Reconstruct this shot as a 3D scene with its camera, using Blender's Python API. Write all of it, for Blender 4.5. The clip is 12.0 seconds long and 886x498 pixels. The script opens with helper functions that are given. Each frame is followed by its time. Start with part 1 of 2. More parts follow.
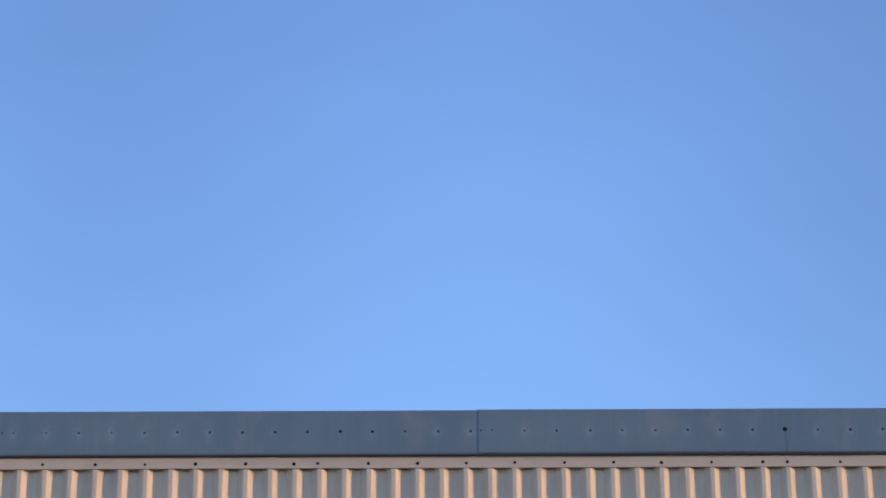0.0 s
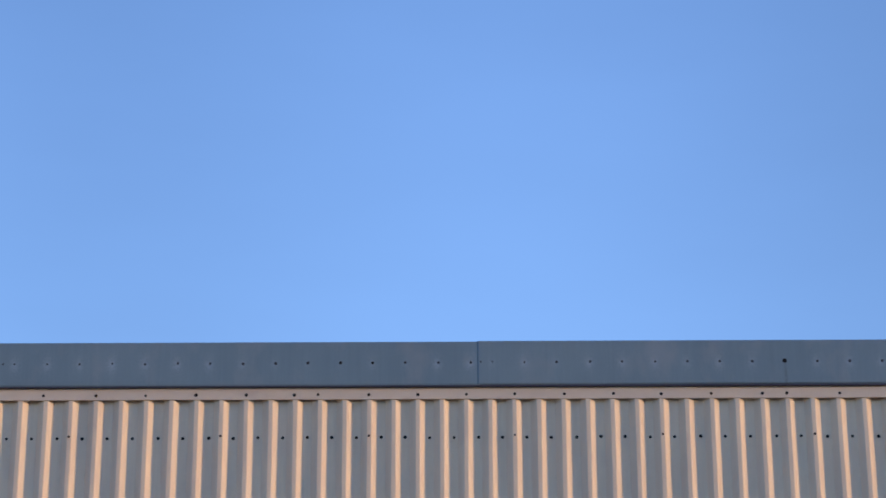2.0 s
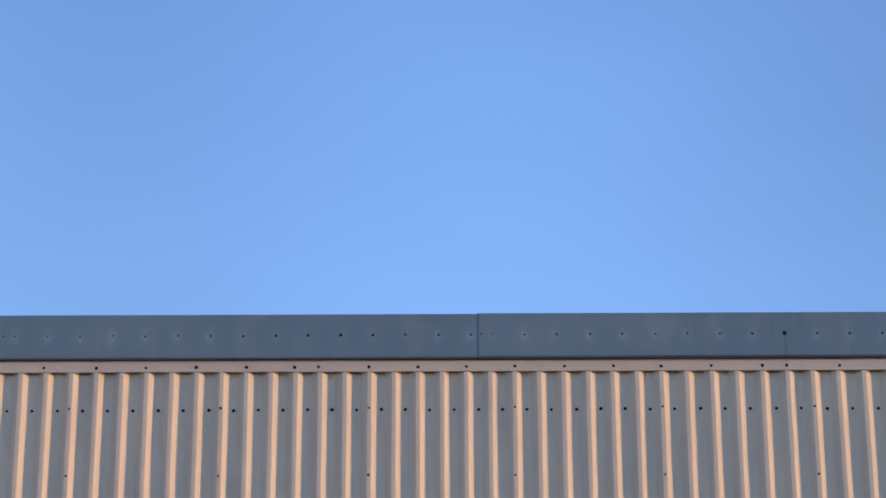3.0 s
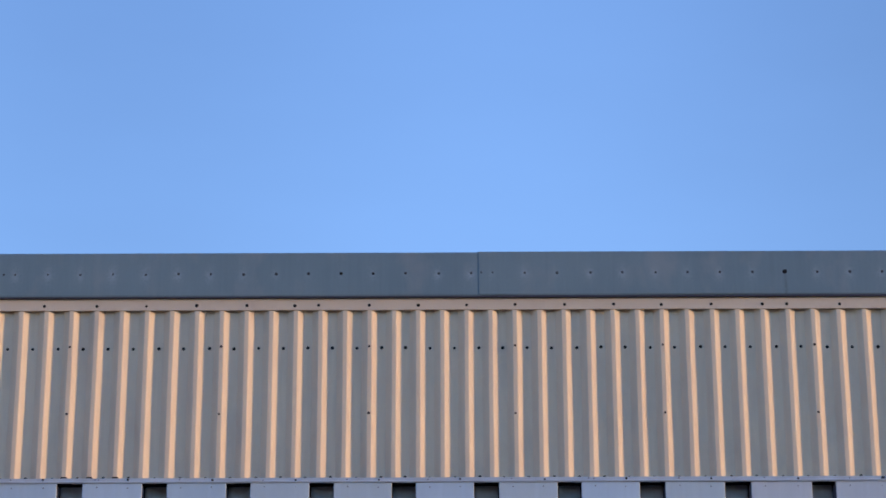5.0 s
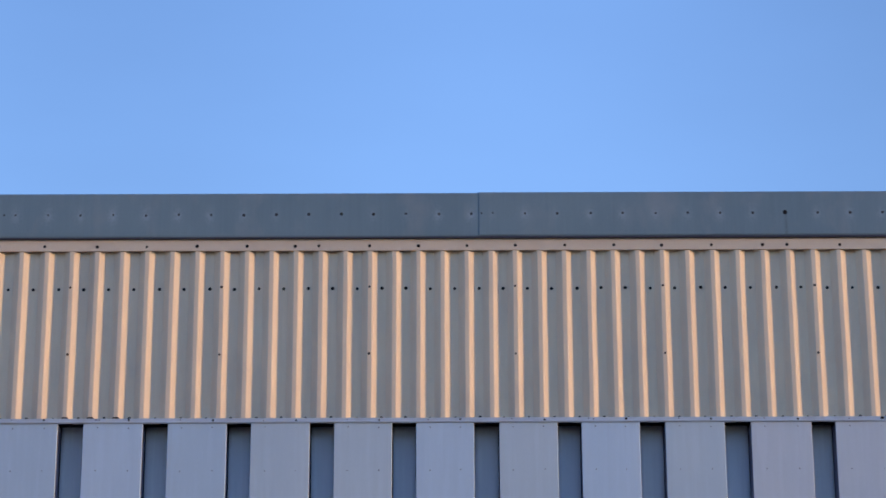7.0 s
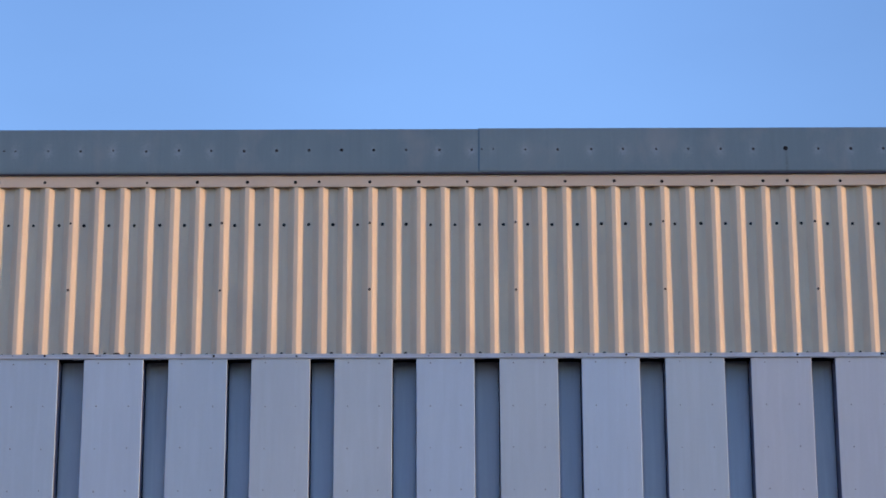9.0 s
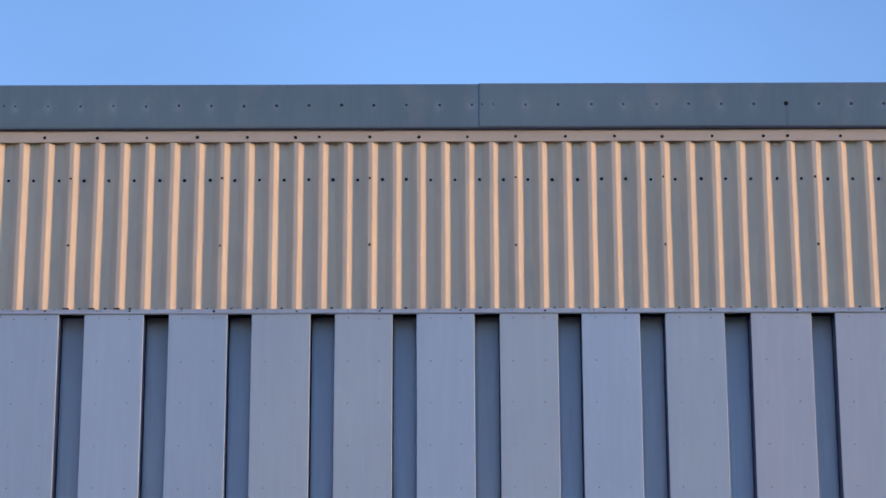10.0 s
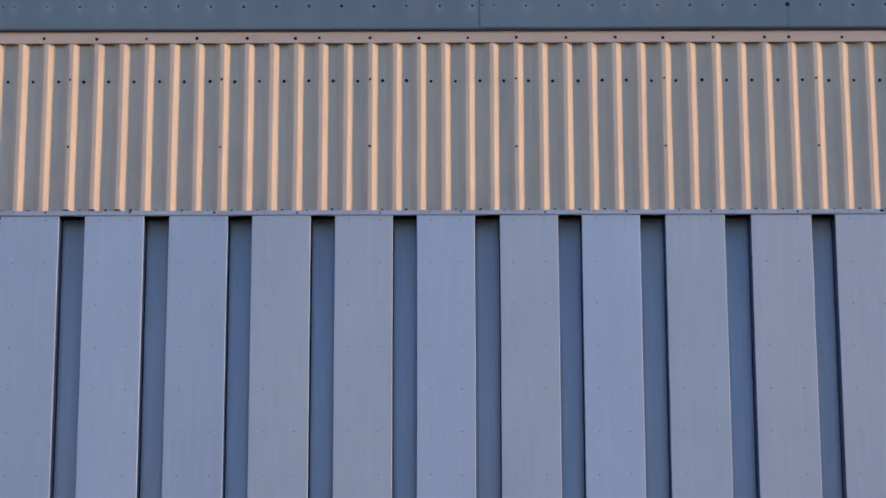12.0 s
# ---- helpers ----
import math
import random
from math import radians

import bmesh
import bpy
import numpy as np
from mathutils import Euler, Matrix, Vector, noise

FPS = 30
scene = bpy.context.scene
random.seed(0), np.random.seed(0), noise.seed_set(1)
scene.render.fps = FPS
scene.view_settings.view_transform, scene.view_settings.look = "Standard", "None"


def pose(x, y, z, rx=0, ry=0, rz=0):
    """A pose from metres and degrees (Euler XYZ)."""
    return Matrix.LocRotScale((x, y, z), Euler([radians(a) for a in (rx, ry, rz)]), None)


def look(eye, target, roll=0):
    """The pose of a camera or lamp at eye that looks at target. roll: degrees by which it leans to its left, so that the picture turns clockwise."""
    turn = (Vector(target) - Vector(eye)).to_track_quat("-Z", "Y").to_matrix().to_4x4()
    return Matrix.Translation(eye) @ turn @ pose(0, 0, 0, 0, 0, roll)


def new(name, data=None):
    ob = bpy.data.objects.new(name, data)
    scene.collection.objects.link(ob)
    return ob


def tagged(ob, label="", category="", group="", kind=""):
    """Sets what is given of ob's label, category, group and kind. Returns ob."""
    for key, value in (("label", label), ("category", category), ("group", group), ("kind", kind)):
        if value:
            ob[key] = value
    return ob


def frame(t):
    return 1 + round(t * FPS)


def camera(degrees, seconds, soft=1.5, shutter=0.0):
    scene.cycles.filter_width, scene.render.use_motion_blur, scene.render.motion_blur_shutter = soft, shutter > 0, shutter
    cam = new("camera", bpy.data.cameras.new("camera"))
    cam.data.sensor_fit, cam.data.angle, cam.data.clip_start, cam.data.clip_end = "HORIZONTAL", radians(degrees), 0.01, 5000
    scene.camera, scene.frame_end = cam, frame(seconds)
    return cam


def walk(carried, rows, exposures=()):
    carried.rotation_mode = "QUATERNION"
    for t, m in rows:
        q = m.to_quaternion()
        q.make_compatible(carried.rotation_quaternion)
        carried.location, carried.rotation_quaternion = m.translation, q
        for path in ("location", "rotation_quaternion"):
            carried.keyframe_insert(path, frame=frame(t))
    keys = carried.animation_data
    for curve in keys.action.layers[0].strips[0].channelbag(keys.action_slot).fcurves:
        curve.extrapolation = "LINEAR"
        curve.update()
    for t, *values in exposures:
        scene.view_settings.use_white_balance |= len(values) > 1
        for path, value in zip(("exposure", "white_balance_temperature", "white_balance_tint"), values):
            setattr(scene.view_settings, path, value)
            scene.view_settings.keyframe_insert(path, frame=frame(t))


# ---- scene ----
# The camera stands on a tripod in the yard and tilts slowly down from the sky to the facade.
cam = camera(20.0, 12.0, soft=1.6)
EYE_X, EYE_Z = -0.467, 1.6
TILTS = [
    (0.0, 23.951), (0.5, 23.711), (1.0, 23.381), (1.5, 22.940), (2.0, 22.390), (2.5, 22.034), (3.0, 21.759),
    (5.0, 20.356), (5.5, 19.996), (6.0, 19.633), (6.5, 19.314), (7.0, 19.002), (9.0, 17.544), (9.5, 17.047),
    (10.0, 16.522), (10.5, 15.956), (11.0, 15.397), (11.5, 14.802), (12.0, 14.275),
]
walk(cam, [(t, pose(EYE_X, 0, EYE_Z, 90 + tilt, 0, 0.055 + 0.0055 * t) @ pose(0, 0, 0, 0, 0, -0.21 + 0.008 * t))
           for t, tilt in TILTS], exposures=[(0.0, 1.15, 6220, 29), (6.0, 1.17, 6220, 29), (12.0, 1.21, 6180, 29)])

# ---- light: a low evening sun that grazes the facade, and a clear sky ----
SUN_FRONT, SUN_HIGH = 15.5, 6.0
world = bpy.data.worlds.new("evening_sky")
scene.world = world
world.use_nodes = True
wn = world.node_tree.nodes
sky = wn.new("ShaderNodeTexSky")
sky.sky_type = "NISHITA"
sky.sun_disc = False
sky.sun_elevation = radians(SUN_HIGH)
sky.sun_rotation = radians(90 + SUN_FRONT)
sky.altitude, sky.air_density, sky.dust_density, sky.ozone_density = 100, 1.0, 0.3, 3.0
wl = world.node_tree.links


def sky_math(kind, a, b=None):
    node = wn.new("ShaderNodeMath")
    node.operation = kind
    for slot, v in ((0, a), (1, b)):
        if isinstance(v, (int, float)):
            node.inputs[slot].default_value = v
        elif v is not None:
            wl.new(v, node.inputs[slot])
    return node.outputs[0]


# brightness painted into the sky by bearing: wide soft swells, with faint wisps in them
way = wn.new("ShaderNodeTexCoord")
axes = wn.new("ShaderNodeSeparateXYZ")
wl.new(way.outputs["Generated"], axes.inputs[0])
stretch = wn.new("ShaderNodeMapping")
stretch.inputs["Scale"].default_value, stretch.inputs["Rotation"].default_value = (3.0, 3.0, 9.0), (0, radians(24), 0)
wl.new(way.outputs["Generated"], stretch.inputs[0])
wisp = wn.new("ShaderNodeTexNoise")
wisp.inputs["Scale"].default_value, wisp.inputs["Detail"].default_value = 1.6, 4.0
wl.new(stretch.outputs[0], wisp.inputs["Vector"])
bearing = sky_math("ARCTAN2", axes.outputs[0], axes.outputs[1])
swell = sky_math("COSINE", sky_math("MULTIPLY", sky_math("SUBTRACT", bearing, 0.034), 16.0))
thick = sky_math("ADD", sky_math("MULTIPLY", swell, 0.085), sky_math("MULTIPLY", sky_math("SUBTRACT", wisp.outputs["Fac"], 0.5), 0.16))
sky_shading = wn.new("ShaderNodeVectorMath")
sky_shading.operation = "SCALE"
wl.new(sky.outputs[0], sky_shading.inputs[0])
wl.new(sky_math("ADD", thick, 1.02), sky_shading.inputs["Scale"])
wl.new(sky_shading.outputs[0], wn["Background"].inputs[0])
wn["Background"].inputs[1].default_value = 0.19

sun_data = bpy.data.lights.new("sun", "SUN")
sun_data.energy, sun_data.angle, sun_data.color = 1.16, radians(0.5), (1.0, 0.585, 0.19)
sun = new("sun", sun_data)
g, e = radians(SUN_FRONT), radians(SUN_HIGH)
sun.matrix_world = look((math.cos(g) * math.cos(e) * 40, 16 - math.sin(g) * math.cos(e) * 40, 6 + math.sin(e) * 40), (0, 16, 6))


# ---- materials ----
def paint(name, base, second, rough, grain=60.0, streak=0.0, bump=0.02, metal=0.0, spec=0.5, dirt=None, dirt_amount=0.0, dent_light=None, grime=None):
    """Coated sheet metal: two tones at a large scale, fine grain, vertical rain streaks and faint relief."""
    mat = bpy.data.materials.new(name)
    mat.use_nodes = True
    nt = mat.node_tree
    n, l = nt.nodes, nt.links
    bsdf = n["Principled BSDF"]
    bsdf.inputs["Metallic"].default_value = metal
    bsdf.inputs["Specular IOR Level"].default_value = spec
    co = n.new("ShaderNodeTexCoord")

    def tex(scale, stretch=(1, 1, 1), detail=3.0):
        m = n.new("ShaderNodeMapping")
        m.inputs["Scale"].default_value = stretch
        t = n.new("ShaderNodeTexNoise")
        t.inputs["Scale"].default_value, t.inputs["Detail"].default_value = scale, detail
        l.new(co.outputs["Object"], m.inputs[0])
        l.new(m.outputs[0], t.inputs["Vector"])
        return t.outputs["Fac"]

    def ramp(fac, lo, hi):
        r = n.new("ShaderNodeMapRange")
        r.inputs["From Min"].default_value, r.inputs["From Max"].default_value = lo, hi
        l.new(fac, r.inputs["Value"])
        return r.outputs["Result"]

    def mix(fac, a, b):
        m = n.new("ShaderNodeMix")
        m.data_type = "RGBA"
        if isinstance(fac, float):
            m.inputs[0].default_value = fac
        else:
            l.new(fac, m.inputs[0])
        for slot, v in ((6, a), (7, b)):
            if isinstance(v, tuple):
                m.inputs[slot].default_value = (*v, 1)
            else:
                l.new(v, m.inputs[slot])
        return m.outputs[2]

    def times(fac, k):
        m = n.new("ShaderNodeMath")
        m.operation = "MULTIPLY"
        l.new(fac, m.inputs[0])
        m.inputs[1].default_value = k
        return m.outputs[0]

    col = mix(ramp(tex(1.3), 0.35, 0.65), base, second)
    fine = ramp(tex(grain, detail=5.0), 0.3, 0.7)
    col = mix(times(fine, 0.10), col, tuple(c * 0.75 for c in base))
    if streak:
        run = ramp(tex(9.0, (3.0, 3.0, 0.22), 4.0), 0.48, 0.72)
        col = mix(times(run, streak), col, tuple(min(1.0, c * 1.45 + 0.015) for c in base))
        run = ramp(tex(14.0, (2.0, 2.0, 0.12), 3.0), 0.52, 0.75)
        col = mix(times(run, streak), col, tuple(c * 0.62 for c in base))
    if dirt:
        patch = ramp(tex(5.0, (1, 1, 0.6), 6.0), 0.52, 0.72)
        col = mix(times(patch, dirt_amount), col, dirt)
    for field, tone in (("dent_light", dent_light), ("grime", grime)):
        # highlights painted pale round dented fixings, and grime runs, broken up by noise
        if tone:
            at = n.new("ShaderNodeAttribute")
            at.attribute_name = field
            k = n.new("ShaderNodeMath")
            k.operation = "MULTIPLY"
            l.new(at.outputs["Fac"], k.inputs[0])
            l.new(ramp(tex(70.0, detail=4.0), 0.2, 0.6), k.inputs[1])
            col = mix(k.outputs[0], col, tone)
    l.new(col, bsdf.inputs["Base Color"])
    r = n.new("ShaderNodeMapRange")
    r.inputs["To Min"].default_value, r.inputs["To Max"].default_value = rough - 0.07, rough + 0.09
    l.new(tex(6.0), r.inputs["Value"])
    l.new(r.outputs["Result"], bsdf.inputs["Roughness"])
    b = n.new("ShaderNodeBump")
    b.inputs["Strength"].default_value, b.inputs["Distance"].default_value = bump, 0.01
    l.new(tex(3.5), b.inputs["Height"])
    l.new(b.outputs[0], bsdf.inputs["Normal"])
    return mat


CREAM = paint("cream_sheet", (0.655, 0.565, 0.435), (0.615, 0.53, 0.415), 0.6, streak=0.10, spec=0.25, dirt=(0.42, 0.38, 0.34), dirt_amount=0.25)
CREAM_TRIM = paint("cream_trim", (0.56, 0.49, 0.40), (0.52, 0.46, 0.38), 0.6, spec=0.3, dirt=(0.40, 0.34, 0.29), dirt_amount=0.3)
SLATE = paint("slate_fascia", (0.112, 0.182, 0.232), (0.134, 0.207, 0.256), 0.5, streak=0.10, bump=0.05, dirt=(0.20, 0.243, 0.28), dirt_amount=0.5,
              dent_light=(0.30, 0.38, 0.47), grime=(0.02, 0.02, 0.025))
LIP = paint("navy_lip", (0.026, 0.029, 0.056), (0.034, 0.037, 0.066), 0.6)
# near-black that stands in for the shade in the voids behind the cladding
VOID_SHADE = paint("void_shade", (0.026, 0.028, 0.052), (0.032, 0.034, 0.058), 0.7)
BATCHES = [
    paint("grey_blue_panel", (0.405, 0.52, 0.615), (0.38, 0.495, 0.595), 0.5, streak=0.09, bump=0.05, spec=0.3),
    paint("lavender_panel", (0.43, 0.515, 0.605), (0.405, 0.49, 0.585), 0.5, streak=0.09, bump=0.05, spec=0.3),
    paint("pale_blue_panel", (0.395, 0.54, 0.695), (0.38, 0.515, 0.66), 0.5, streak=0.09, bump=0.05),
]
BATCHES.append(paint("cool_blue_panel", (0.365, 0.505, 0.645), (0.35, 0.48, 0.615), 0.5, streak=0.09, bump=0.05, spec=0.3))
STRIP_PAINT = paint("pale_strip", (0.39, 0.485, 0.60), (0.365, 0.455, 0.56), 0.5, dirt=(0.22, 0.23, 0.28), dirt_amount=0.3)
RECESS = [
    paint("grey_recess", (0.66, 0.68, 0.73), (0.62, 0.64, 0.70), 0.5, streak=0.15),
    paint("blue_recess", (0.60, 0.66, 0.76), (0.62, 0.67, 0.76), 0.5, streak=0.15),
]
SCREW_DARK = paint("dark_screw", (0.006, 0.007, 0.010), (0.010, 0.011, 0.014), 0.7, grain=300, spec=0.2)
SCREW_GREY = paint("grey_screw", (0.06, 0.055, 0.05), (0.04, 0.038, 0.036), 0.7, grain=300)
SCREW_SLATE = paint("slate_screw", (0.02, 0.026, 0.035), (0.015, 0.02, 0.028), 0.6, grain=300)
RIVET = paint("rivet_metal", (0.15, 0.165, 0.22), (0.22, 0.235, 0.30), 0.5, grain=300)
# dark tone that carries the shade on the sides of the gaps
GAP_SHADE = paint("navy_gap_shade", (0.13, 0.145, 0.22), (0.14, 0.155, 0.23), 0.6)
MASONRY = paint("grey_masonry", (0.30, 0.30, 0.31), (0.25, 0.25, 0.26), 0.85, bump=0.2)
ROOFING = paint("roof_felt", (0.10, 0.10, 0.11), (0.13, 0.13, 0.13), 0.9, bump=0.3)
YARD = paint("yard_asphalt", (0.06, 0.058, 0.056), (0.045, 0.045, 0.046), 0.9, grain=25, bump=0.4, dirt=(0.10, 0.095, 0.085), dirt_amount=0.5)


# ---- helpers for the building ----
def part(name, bm, mat, parent, label=""):
    bmesh.ops.recalc_face_normals(bm, faces=bm.faces)
    me = bpy.data.meshes.new(name)
    bm.to_mesh(me)
    bm.free()
    me.materials.append(mat)
    ob = new(name, me)
    ob.parent = parent
    return tagged(ob, label)


def box(bm, x0, x1, y0, y1, z0, z1, bevel=0.0):
    v = bmesh.ops.create_cube(bm, size=1.0)["verts"]
    for p in v:
        p.co = Vector((x0 + (p.co.x + 0.5) * (x1 - x0), y0 + (p.co.y + 0.5) * (y1 - y0), z0 + (p.co.z + 0.5) * (z1 - z0)))
    if bevel:
        edges = list({ed for p in v for ed in p.link_edges})
        bmesh.ops.bevel(bm, geom=edges, offset=bevel, segments=2, affect="EDGES", profile=0.5)
    return bm


def slab(front, back):
    """A closed shell between two equal grids of points."""
    bm = bmesh.new()
    rows, cols = len(front), len(front[0])
    a = [[bm.verts.new(p) for p in r] for r in front]
    b = [[bm.verts.new(p) for p in r] for r in back]
    for i in range(rows - 1):
        for j in range(cols - 1):
            bm.faces.new((a[i][j], a[i][j + 1], a[i + 1][j + 1], a[i + 1][j]))
            bm.faces.new((b[i + 1][j], b[i + 1][j + 1], b[i][j + 1], b[i][j]))
    for i in range(rows - 1):
        bm.faces.new((a[i][0], a[i + 1][0], b[i + 1][0], b[i][0]))
        bm.faces.new((a[i + 1][-1], a[i][-1], b[i][-1], b[i + 1][-1]))
    for j in range(cols - 1):
        bm.faces.new((a[0][j + 1], a[0][j], b[0][j], b[0][j + 1]))
        bm.faces.new((a[-1][j], a[-1][j + 1], b[-1][j + 1], b[-1][j]))
    return bm


def smooth_part(ob):
    for p in ob.data.polygons:
        p.use_smooth = True
    return ob


def screw_mesh(name, washer, head, mat, sides=6, thick=0.0085):
    """A fastener that faces the yard: a flat washer, and a head with its edge broken."""
    bm = bmesh.new()

    def disc(r0, r1, y0, y1, n):
        ring = [[bm.verts.new((r * math.cos(6.2832 * k / n), y, r * math.sin(6.2832 * k / n))) for k in range(n)]
                for r, y in ((r0, y0), (r1, y1))]
        for k in range(n):
            bm.faces.new((ring[0][k], ring[0][(k + 1) % n], ring[1][(k + 1) % n], ring[1][k]))
        bm.faces.new(ring[1])

    disc(washer, washer * 0.8, 0.0, -thick * 0.35, 10)
    disc(head, head * 0.85, -thick * 0.35, -thick, sides)
    bmesh.ops.recalc_face_normals(bm, faces=bm.faces)
    me = bpy.data.meshes.new(name)
    bm.to_mesh(me)
    bm.free()
    me.materials.append(mat)
    return me


SCREW_LARGE = screw_mesh("cladding_screw", 0.0115, 0.0075, SCREW_DARK)
SCREW_STITCH = screw_mesh("stitch_screw", 0.009, 0.006, SCREW_GREY)
SCREW_TRIM = screw_mesh("trim_screw", 0.0115, 0.0075, SCREW_DARK, 6, 0.005)
SCREW_FASCIA = screw_mesh("fascia_screw", 0.0105, 0.007, SCREW_SLATE, 6, 0.003)
SCREW_BLACK = screw_mesh("grommet", 0.0165, 0.009, SCREW_DARK, 10, 0.0012)
SCREW_STRIP = screw_mesh("strip_screw", 0.0075, 0.005, SCREW_DARK, 6, 0.004)
SCREW_RIVET = screw_mesh("rivet", 0.0052, 0.003, RIVET, 8, 0.0018)
chance = random.Random(7)


def fix(mesh, x, y, z, parent, name="screw", loose=0.003):
    ob = new(name, mesh)
    ob.parent = parent
    ob.matrix_basis = pose(x + chance.uniform(-loose, loose), y, z + chance.uniform(-loose, loose), chance.uniform(-6, 6),
                           chance.uniform(0, 60), chance.uniform(-6, 6)) @ Matrix.Scale(chance.uniform(0.9, 1.12), 4)
    return ob


# ---- the plan: heights above the yard, and the plane of the rib crowns ----
FACE = 16.11
X0, X1 = -9.0, 9.0
TOP, FASCIA_LOW, TRIM_LOW = 7.5465, 7.2305, 7.137
SHEET_LOW, STRIP_TOP, STRIP_LOW = 5.937, 5.964, 5.931
FASCIA_Y, TRIM_Y, STRIP_Y, PANEL_Y, BACK_Y = FACE - 0.030, FACE - 0.004, FACE - 0.012, FACE - 0.004, FACE + 0.204
VOID_TOP = STRIP_LOW + 0.35
CROWN, WEB, DEEP = 0.031, 0.039, 0.036

# ---- ground ----
bm = bmesh.new()
bmesh.ops.create_grid(bm, x_segments=8, y_segments=8, size=2500)
ground = part("ground", bm, YARD, None)
tagged(ground, "grey asphalt yard in front of the building", "ground", kind="structure")

# ---- an unseen wall, added to bounce warm sunlight onto the ribs ----
BOUNCE_OCHRE = paint("ochre_bounce", (0.36, 0.26, 0.17), (0.32, 0.24, 0.16), 0.9, grain=30, bump=0.2, dirt=(0.24, 0.19, 0.14), dirt_amount=0.4)
bm = box(bmesh.new(), -14.3, -14.0, -22.0, 27.0, 0, 7.5, 0.01)
bounce_wall = part("bounce_wall", bm, BOUNCE_OCHRE, None)
tagged(bounce_wall, "plain ochre wall added out of view to bounce warm light", "wall", kind="structure")

# ---- the building ----
warehouse = new("warehouse")
warehouse.location = (0, FACE, 0)
bpy.context.view_layer.update()
tagged(warehouse, "metal-clad warehouse with cream ribbed sheets above blue-grey panels", "building")


def on(ob):
    """Keeps a part where it was drawn, under the building's base."""
    ob.matrix_parent_inverse = Matrix.Translation((0, -FACE, 0))
    return ob


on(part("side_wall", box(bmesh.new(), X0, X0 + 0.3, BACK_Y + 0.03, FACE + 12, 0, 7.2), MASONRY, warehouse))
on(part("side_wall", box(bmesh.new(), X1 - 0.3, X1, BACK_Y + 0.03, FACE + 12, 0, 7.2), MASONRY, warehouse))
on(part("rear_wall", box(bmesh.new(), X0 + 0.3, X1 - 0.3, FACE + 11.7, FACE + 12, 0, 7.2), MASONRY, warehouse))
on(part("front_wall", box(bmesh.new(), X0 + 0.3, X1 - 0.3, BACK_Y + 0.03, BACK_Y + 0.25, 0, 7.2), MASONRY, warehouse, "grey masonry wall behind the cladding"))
on(part("roof", box(bmesh.new(), X0, X1, FACE + 0.06, FACE + 12, 7.204, 7.40), ROOFING, warehouse, "dark flat roof behind the fascia"))
# the backing is coloured near-black as the shade above the recessed sheets
on(part("backing", box(bmesh.new(), X0, X1, BACK_Y + 0.014, BACK_Y + 0.028, 0.06, VOID_TOP), VOID_SHADE, warehouse, "added dark sheet that paints the shade at the tops of the recesses"))
on(part("ledge", box(bmesh.new(), X0, X1, FACE + 0.04, BACK_Y + 0.028, VOID_TOP + 0.002, VOID_TOP + 0.006), VOID_SHADE, warehouse, "dark rail that closes the gap behind the ribbed sheets"))


# ---- ribbed cladding sheets ----
LAPS = {-4: -4.03, -3: -3.007, -2: -1.988, -1: -0.988, 0: -0.006, 1: 0.989, 2: 2.013, 3: 3.055}


def lap(k):
    """Where the k-th lap stands: the sheets were hung a few millimetres loose towards both ends."""
    i = math.floor(k)
    a, b = LAPS.get(i, i * 1.005), LAPS.get(i + 1, (i + 1) * 1.005)
    return a + (b - a) * (k - i)


def rib_profile(start, pitch, count):
    """Points (x, depth) across a sheet, with the folds slightly rounded."""
    pts = []
    r = 0.0035
    for k in range(count):
        c = start + k * pitch
        a, b = c - CROWN / 2, c + CROWN / 2
        raw = [(a - WEB, DEEP), (a, 0.0), (b, 0.0), (b + WEB, DEEP)]
        ends = [(a - WEB - 0.02, DEEP)] + raw + [(b + WEB + 0.02, DEEP)]
        for i in range(1, 5):
            p = Vector(ends[i])
            for q in (Vector(ends[i - 1]), Vector(ends[i + 1])):
                w = p + (q - p).normalized() * r
                pts.append((w.x, w.y))
    return pts


def cladding_sheet(left, right):
    """One sheet, six ribs wide; its first rib laps the sheet before it."""
    # a sheet spans crown to crown; the lap is 2 mm proud of the sheet beside it
    pitch = (right - left) / 6
    prof = rib_profile(left, pitch, 7)
    prof = [p for p in prof if left - CROWN / 2 <= p[0] <= right + CROWN / 2]
    heights = [SHEET_LOW + (TRIM_LOW + 0.06 - SHEET_LOW) * i / 22 for i in range(23)]
    front, back = [], []
    for i, z0 in enumerate(heights):
        fr, bk = [], []
        for x, d in prof:
            # three ribs were cut short and stand clear of the strip
            z = z0 + (0.040 if i == 0 and d < 0.01 and -3.06 < x < -2.6 else 0.0)
            wob = noise.noise(Vector((x * 6, z * 2.2, left))) * 0.0022
            side = noise.noise(Vector((x * 3, z * 1.6, left + 9))) * 0.0018
            lap = -0.002 if x > right - 0.1 and d < 0.004 else 0.0
            fr.append((x + side, FACE + d + wob * (0.3 + d / DEEP) + lap, z))
            bk.append((x + side, FACE + d + wob * (0.3 + d / DEEP) + lap + 0.0014, z))
        front.append(fr)
        back.append(bk)
    ob = on(part("cladding_sheet", slab(front, back), CREAM, warehouse, "cream ribbed metal cladding sheet"))
    if -5.2 <= left <= 4.2:
        for k in range(6):
            x = left + (k + 0.5) * pitch
            fix(SCREW_LARGE, x, FACE + DEEP - 0.001, 6.878, ob)
            fix(SCREW_TRIM, x, FACE + DEEP - 0.001, 5.973, ob, loose=0.004)
        fix(SCREW_STITCH, left, FACE - 0.0035, 6.881, ob, "stitch_screw")
        fix(SCREW_STITCH, left, FACE - 0.0035, 6.408, ob, "stitch_screw")
    return ob


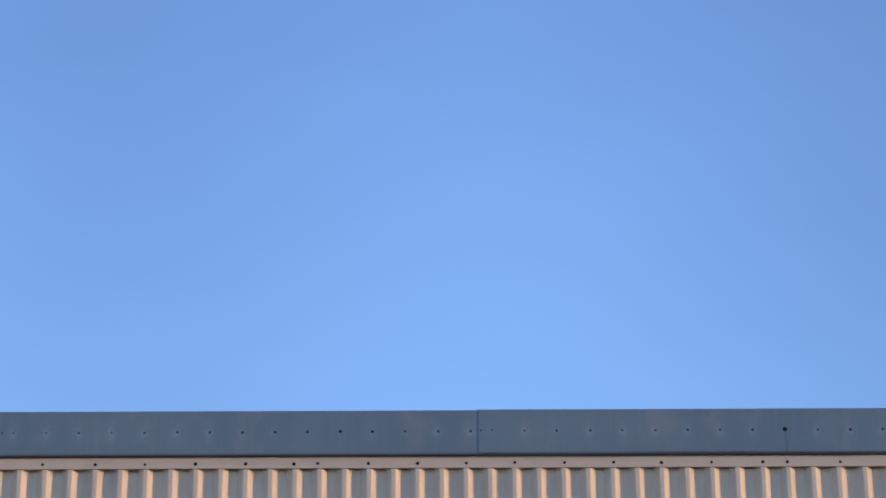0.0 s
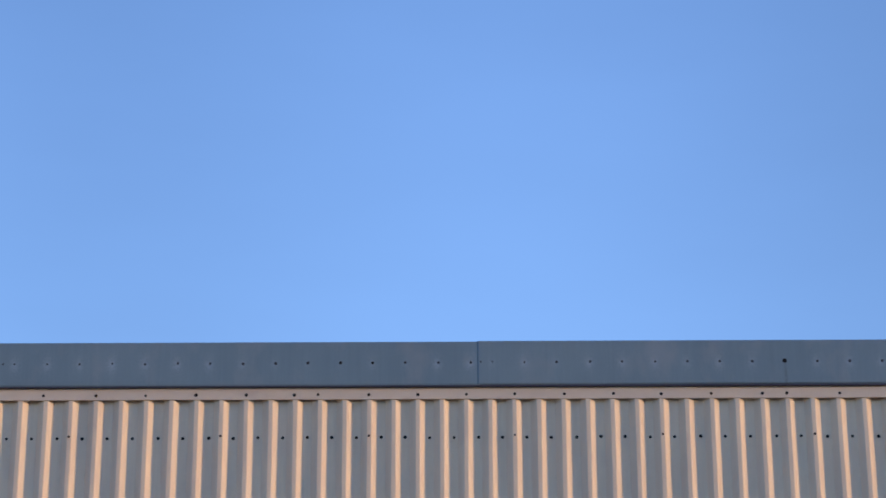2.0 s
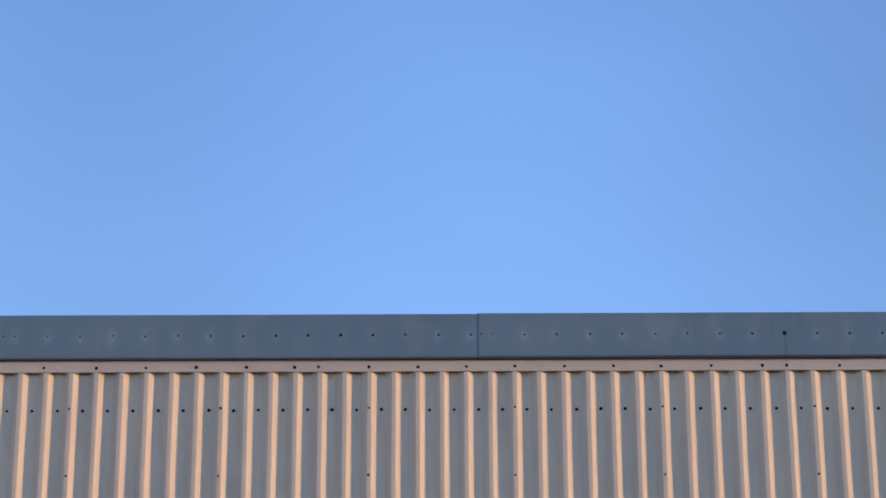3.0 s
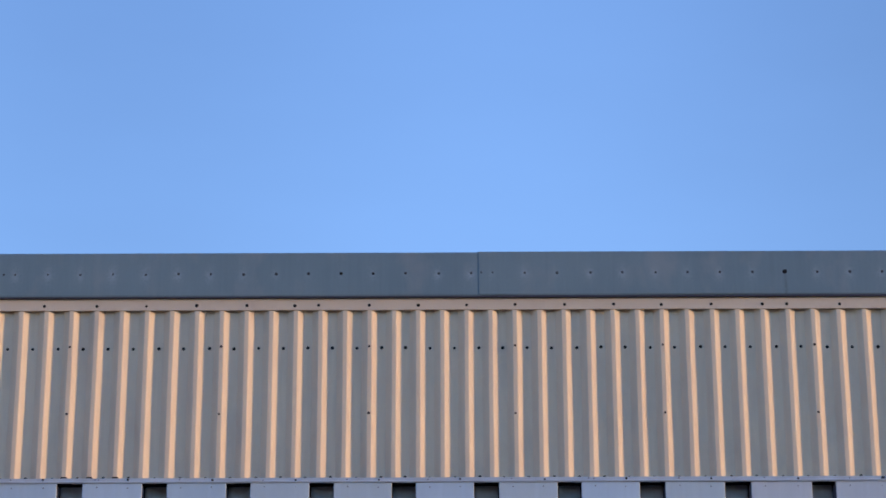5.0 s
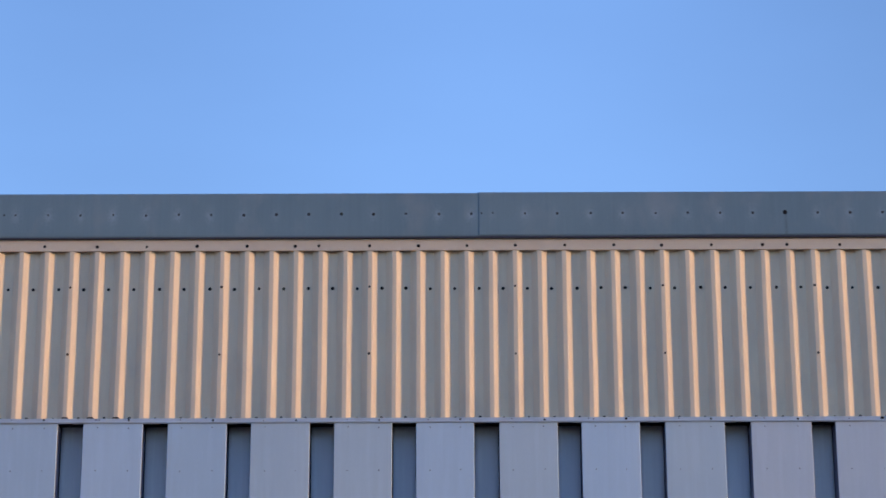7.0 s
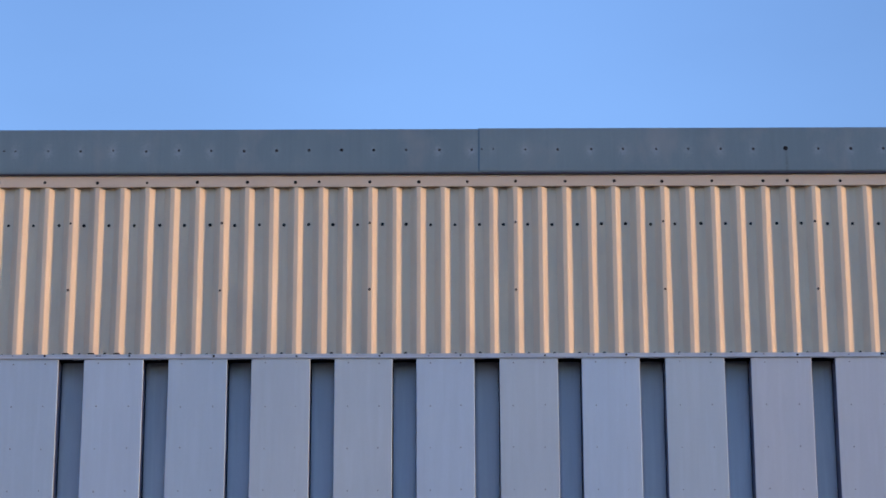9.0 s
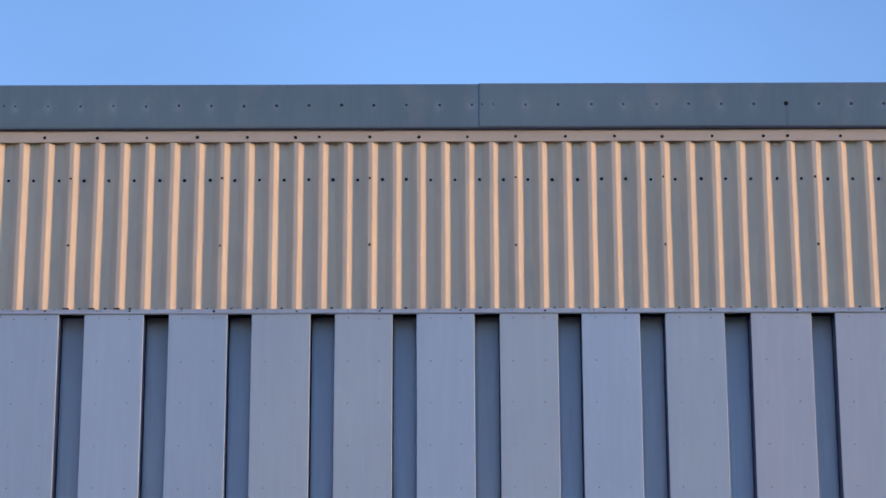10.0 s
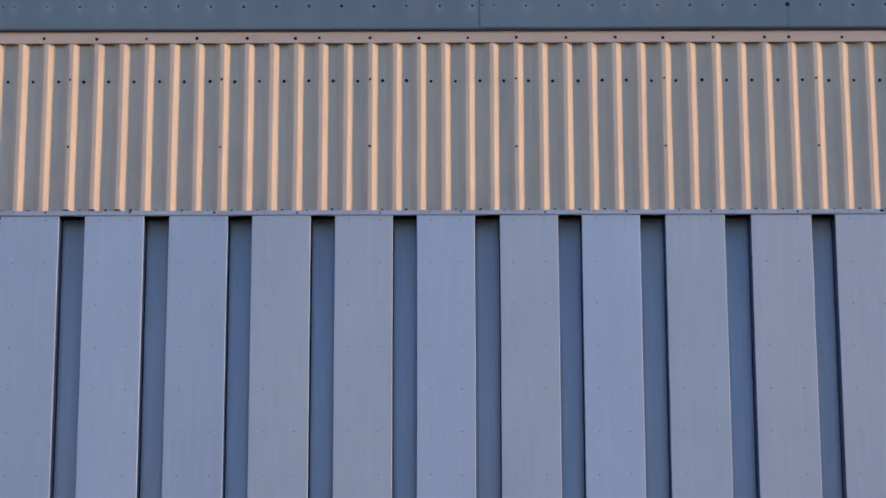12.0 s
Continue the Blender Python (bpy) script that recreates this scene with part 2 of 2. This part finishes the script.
for k in range(-9, 9):
    cladding_sheet(lap(k), lap(k + 1))


# ---- cream trim over the heads of the ribs ----
TRIM_SCREWS = [-4.87, -4.53, -4.36, -4.02, -3.69, -3.51, -3.194, -2.839, -2.499, -2.159, -1.819, -1.495, -1.334, -0.989, -0.658, -0.329, -0.005, 0.331, 0.666, 0.989, 1.330, 1.673, 1.839, 2.197, 2.53, 2.87, 3.21, 3.55]
for k, (a, b) in enumerate([(-9.0, -4.58), (-4.58, -1.42), (-1.42, 1.75), (1.75, 4.92), (4.92, 9.0)]):
    n = max(4, int((b - a) / 0.08))
    y = TRIM_Y - 0.0008 * (k % 2)
    cols = [a + (b - a) * i / n for i in range(n + 1)]
    rows = []
    for z, dy in ((TRIM_LOW, 0.009), (TRIM_LOW, 0.0), (TRIM_LOW + 0.004, -0.0015), (TRIM_LOW + 0.04, -0.001), (FASCIA_LOW + 0.06, 0.0)):
        rows.append([(x, y + dy + 0.0015 * noise.noise(Vector((x * 3, z, 3))), z + 0.0015 * noise.noise(Vector((x * 1.5, 5, k)))) for x in cols])
    ob = on(part("trim", slab(rows, [[(p[0], p[1] + 0.0012, p[2] + 0.0012) for p in r] for r in rows]), CREAM_TRIM, warehouse, "cream metal trim strip"))
    for x in TRIM_SCREWS:
        if a <= x < b:
            fix(SCREW_TRIM, x, y - 0.001, 7.170, ob)
# dark closure behind the trim
on(part("closure", box(bmesh.new(), X0, X1, FACE + 0.046, FACE + 0.056, TRIM_LOW - 0.03, 7.2), VOID_SHADE, warehouse))


# ---- slate fascia sheets with dimples round their screws ----
BLACK_X = 1.845


def fascia_sheet(a, b, drop, screws, dents):
    nx, nz = int((b - a) / 0.0135), 22
    low, high = FASCIA_LOW - drop, TOP - drop

    def bulge(x, z):
        d = 0.0022 * noise.noise(Vector((x * 1.1, z * 2.5, 2)))
        for sx, depth in zip(screws, dents):
            r2 = (x - sx) ** 2 + (z - (low + 0.163)) ** 2
            if r2 < 0.012:
                d += depth * math.exp(-r2 / 0.0005)
        return d

    # each sheet tucks under the next one
    def proud(j):
        return 0.0012 * j / nx - 0.0006

    rows = [[(a + (b - a) * j / nx, FACE + 0.004, low) for j in range(nx + 1)],
            [(a + (b - a) * j / nx, FASCIA_Y + 0.004 + proud(j), low) for j in range(nx + 1)]]
    for i in range(nz + 1):
        z = low + 0.003 + (high - low - 0.006) * i / nz
        rows.append([(a + (b - a) * j / nx, FASCIA_Y + proud(j) + bulge(a + (b - a) * j / nx, z), z) for j in range(nx + 1)])
    rows.append([(a + (b - a) * j / nx, FASCIA_Y + proud(j) + 0.004, high) for j in range(nx + 1)])
    rows.append([(a + (b - a) * j / nx, FASCIA_Y + 0.14, high - 0.006) for j in range(nx + 1)])
    inner = [[(p[0], p[1] + 0.0015, p[2] + (0.0015 if i < 2 else -0.0015 if i > nz + 2 else 0)) for p in r] for i, r in enumerate(rows)]
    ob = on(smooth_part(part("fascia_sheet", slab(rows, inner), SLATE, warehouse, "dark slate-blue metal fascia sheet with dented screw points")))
    dent_light = ob.data.attributes.new("dent_light", "FLOAT", "POINT")
    grime = ob.data.attributes.new("grime", "FLOAT", "POINT")
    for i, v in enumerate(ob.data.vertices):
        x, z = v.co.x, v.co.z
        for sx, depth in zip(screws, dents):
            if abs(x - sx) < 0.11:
                # each painted highlight is stretched and shifted in its own way
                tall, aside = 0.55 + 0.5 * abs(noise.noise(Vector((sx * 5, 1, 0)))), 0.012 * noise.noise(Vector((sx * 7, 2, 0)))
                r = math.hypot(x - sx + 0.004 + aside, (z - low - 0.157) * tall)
                dent_light.data[i].value = min(1.0, depth / 0.0045) * (0.42 * math.exp(-(r / 0.024) ** 2) + 0.2 * math.exp(-(r / 0.05) ** 2))
                if abs(sx - BLACK_X) < 0.02 and z < low + 0.163:
                    grime.data[i].value = 0.4 * math.exp(-((x - sx) / 0.008) ** 2)
    for sx, depth in zip(screws, dents):
        black = abs(sx - BLACK_X) < 0.02
        bare = -1.25 < sx < -0.9
        fix(SCREW_BLACK if black else SCREW_TRIM if bare else SCREW_FASCIA, sx, FASCIA_Y + depth - 0.0005, low + 0.163, ob, "grommet" if black else "screw")
    return ob


STEP = 0.2212
# how deep each fixing is drawn in, tenths of a millimetre; deeper ones get a stronger painted highlight
DENTS = {-3.56: (12, 30, 34, 30, 40, 34, 38, 34, 20, 16, 8, 9, 18, 12, 36, 40), -0.255: (14, 12, 30, 10, 34, 30, 24, 22, 28, 22, 6, 26, 28, 24, 20, 26)}
for a, b, drop in ((-6.74, -3.562, 0.0), (-3.56, -0.257, 0.004), (-0.255, 2.985, 0.0), (2.987, 6.227, 0.003)):
    first = b - 3.24
    xs = [first + 0.021] + [first + 0.1 + STEP * i for i in range(15)]
    xs = [x for x in xs if x < b - 0.02]
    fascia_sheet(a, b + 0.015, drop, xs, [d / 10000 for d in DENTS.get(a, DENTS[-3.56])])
for a, b in ((X0, -6.742), (6.229, X1)):
    fascia_sheet(a, b, 0.0, [], [])
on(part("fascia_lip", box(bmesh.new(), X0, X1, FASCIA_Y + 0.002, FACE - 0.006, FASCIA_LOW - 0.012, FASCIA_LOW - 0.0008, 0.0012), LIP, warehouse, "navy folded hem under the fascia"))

# ---- pale drip strip under the ribbed sheets ----
STRIPS = []
for k, (a, b) in enumerate([(X0, -6.1), (-6.1, -2.83), (-2.83, 0.44), (0.44, 3.71), (3.71, X1)]):
    n = max(4, int((b - a) / 0.05))
    y = STRIP_Y - 0.0014 * (k % 2)
    cols = [a + (b - a) * i / n for i in range(n + 1)]
    rows = []
    for z, dy in ((STRIP_LOW, 0.014), (STRIP_LOW, 0.0), (STRIP_LOW + 0.008, -0.003), (STRIP_LOW + 0.012, 0.0), (STRIP_TOP - 0.001, 0.0), (STRIP_TOP - 0.001, 0.006)):
        rows.append([(x, y + dy + 0.0012 * noise.noise(Vector((x * 4, z, 8))), z + 0.002 * noise.noise(Vector((x * 2.0, 7, k)))) for x in cols])
    ob = on(part("drip_strip", slab(rows, [[(p[0], p[1] + 0.0012, p[2] - 0.001) for p in r] for r in rows]), STRIP_PAINT, warehouse, "pale blue-grey metal drip strip"))
    STRIPS.append((a, b, y, ob))
    if -7 < a < 4:
        fix(SCREW_RIVET, a + 0.03, y - 0.0005, STRIP_TOP - 0.012, ob, "rivet")
        fix(SCREW_RIVET, a + 0.06, y - 0.0005, STRIP_TOP - 0.013, ob, "rivet")
    if a < 2.4 < b:
        for x in (2.405, 2.422, 2.445):
            fix(SCREW_STRIP, x, y - 0.0005, STRIP_TOP - 0.013, ob, "screw")

# ---- projecting wall panels and the recesses between them ----
LEFTS = [-5.086, -4.536, -3.982, -3.436, -2.878, -2.320, -1.768, -1.217, -0.675, -0.124, 0.420, 0.974, 1.541, 2.101, 2.658, 3.213]
WIDE = [0.389, 0.389, 0.389, 0.389, 0.394, 0.391, 0.390, 0.384, 0.385, 0.387, 0.386, 0.394, 0.402, 0.398, 0.389, 0.389]
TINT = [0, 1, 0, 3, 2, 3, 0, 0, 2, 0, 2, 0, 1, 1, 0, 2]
HUE = [0, 0, 1, 0, 0, 1, 1, 1, 0, 1, 0, 1, 0, 0, 1, 0]
ROWS_Z = [5.901, 5.609] + [5.609 - 0.2835 * i for i in range(1, 19)]


def wall_panel(x, w, mat, seed):
    """A folded tray: flat face with a slight belly, rounded long edges, deep returns."""
    r, q = 0.0055, 0.003
    prof = [(x, 0.007), (x, 0.005), (x, q), (x + q * 0.3, q * 0.3), (x + q, 0.0)]
    prof += [(x + q + (w - q - r) * i / 8, 0.0) for i in range(1, 8)]
    prof += [(x + w - r, 0.0), (x + w - r * 0.3, r * 0.3), (x + w, r), (x + w, 0.009), (x + w, 0.013)]
    top = STRIP_LOW + 0.012
    front, back = [], []
    for i in range(29):
        z = 0.06 + (top - 0.06) * i / 28
        fr, bk = [], []
        for px, d in prof:
            u = (px - x) / w
            bend = 0.0025 * noise.noise(Vector((u * 1.5, z * 0.7, seed))) * 4 * u * (1 - u)
            sway = 0.0022 * noise.noise(Vector((seed * 3.1, z * 0.5, 4)))
            fr.append((px + sway, PANEL_Y + d + bend, z))
            bk.append((min(max(px, x + 0.0015), x + w - 0.0015) + sway, PANEL_Y + max(d, 0.0015) + bend, z))
        front.append(fr)
        back.append(bk)
    ob = on(part("wall_panel", slab(front, back), mat, warehouse, "pale blue-grey metal wall panel with small rivets"))
    # returns coloured darker than the panel, to deepen the shade in the gap
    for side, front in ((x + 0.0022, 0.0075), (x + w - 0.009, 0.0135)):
        on(part("reveal", box(bmesh.new(), side, side + 0.006, PANEL_Y + front, BACK_Y - 0.004, 0.06, STRIP_LOW + 0.002), GAP_SHADE, warehouse, "panel return coloured dark for the shade in the gap"))
    for u in (0.22, 0.77) if -5.2 < x < 4.2 else ():
        a, b, y, strip = next(t for t in STRIPS if t[0] <= x + w * u <= t[1])
        fix(SCREW_STRIP if u > 0.5 else SCREW_RIVET, x + w * u, y - 0.0005, STRIP_TOP - 0.014, strip, "screw" if u > 0.5 else "rivet", 0.004)
    for z in ROWS_Z if -5.2 < x < 4.2 else ():
        for u in (0.235, 0.765):
            fix(SCREW_RIVET, x + w * u, PANEL_Y - 0.0003, z, ob, "rivet", 0.004)
    return ob


def recess_sheet(a, b, mat):
    """A narrow pan at the back of the gap between two panels: a flat face with its long edges rolled away to the rear."""
    r, side = 0.060, a - 0.022
    prof = [(side + r - r * math.cos(q), -r * math.sin(q)) for q in (0.95, 1.03, 1.11, 1.2, 1.3, 1.42, 1.5708)]
    prof += [(b - (x - a), d) for x, d in reversed(prof)]
    rows = [[(x, BACK_Y - 0.004 + d, z) for x, d in prof] for z in (0.06, 2.0, 4.0, STRIP_LOW + 0.012)]
    ob = part("recess_sheet", slab(rows, [[(p[0], p[1] + 0.0015, p[2]) for p in r] for r in rows]), mat, warehouse, "darker blue-grey sheet set back between panels")
    return on(smooth_part(ob))


# the same bays go on to both corners
while LEFTS[0] - 0.5535 > X0 + 0.05:
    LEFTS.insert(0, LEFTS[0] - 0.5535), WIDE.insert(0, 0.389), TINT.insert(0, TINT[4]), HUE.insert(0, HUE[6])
while LEFTS[-1] + 0.5535 + 0.389 < X1 - 0.05:
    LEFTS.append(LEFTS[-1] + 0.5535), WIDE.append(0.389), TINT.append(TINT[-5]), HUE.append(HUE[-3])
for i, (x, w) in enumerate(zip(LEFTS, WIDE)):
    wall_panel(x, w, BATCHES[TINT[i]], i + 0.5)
    if i + 1 < len(LEFTS):
        recess_sheet(x + w, LEFTS[i + 1], RECESS[HUE[i]])
for a, b in ((X0, LEFTS[0]), (LEFTS[-1] + 0.389, X1)):
    on(part("corner_trim", box(bmesh.new(), a, b, PANEL_Y + 0.01, BACK_Y + 0.012, 0.06, STRIP_LOW, 0.004), BATCHES[0], warehouse))
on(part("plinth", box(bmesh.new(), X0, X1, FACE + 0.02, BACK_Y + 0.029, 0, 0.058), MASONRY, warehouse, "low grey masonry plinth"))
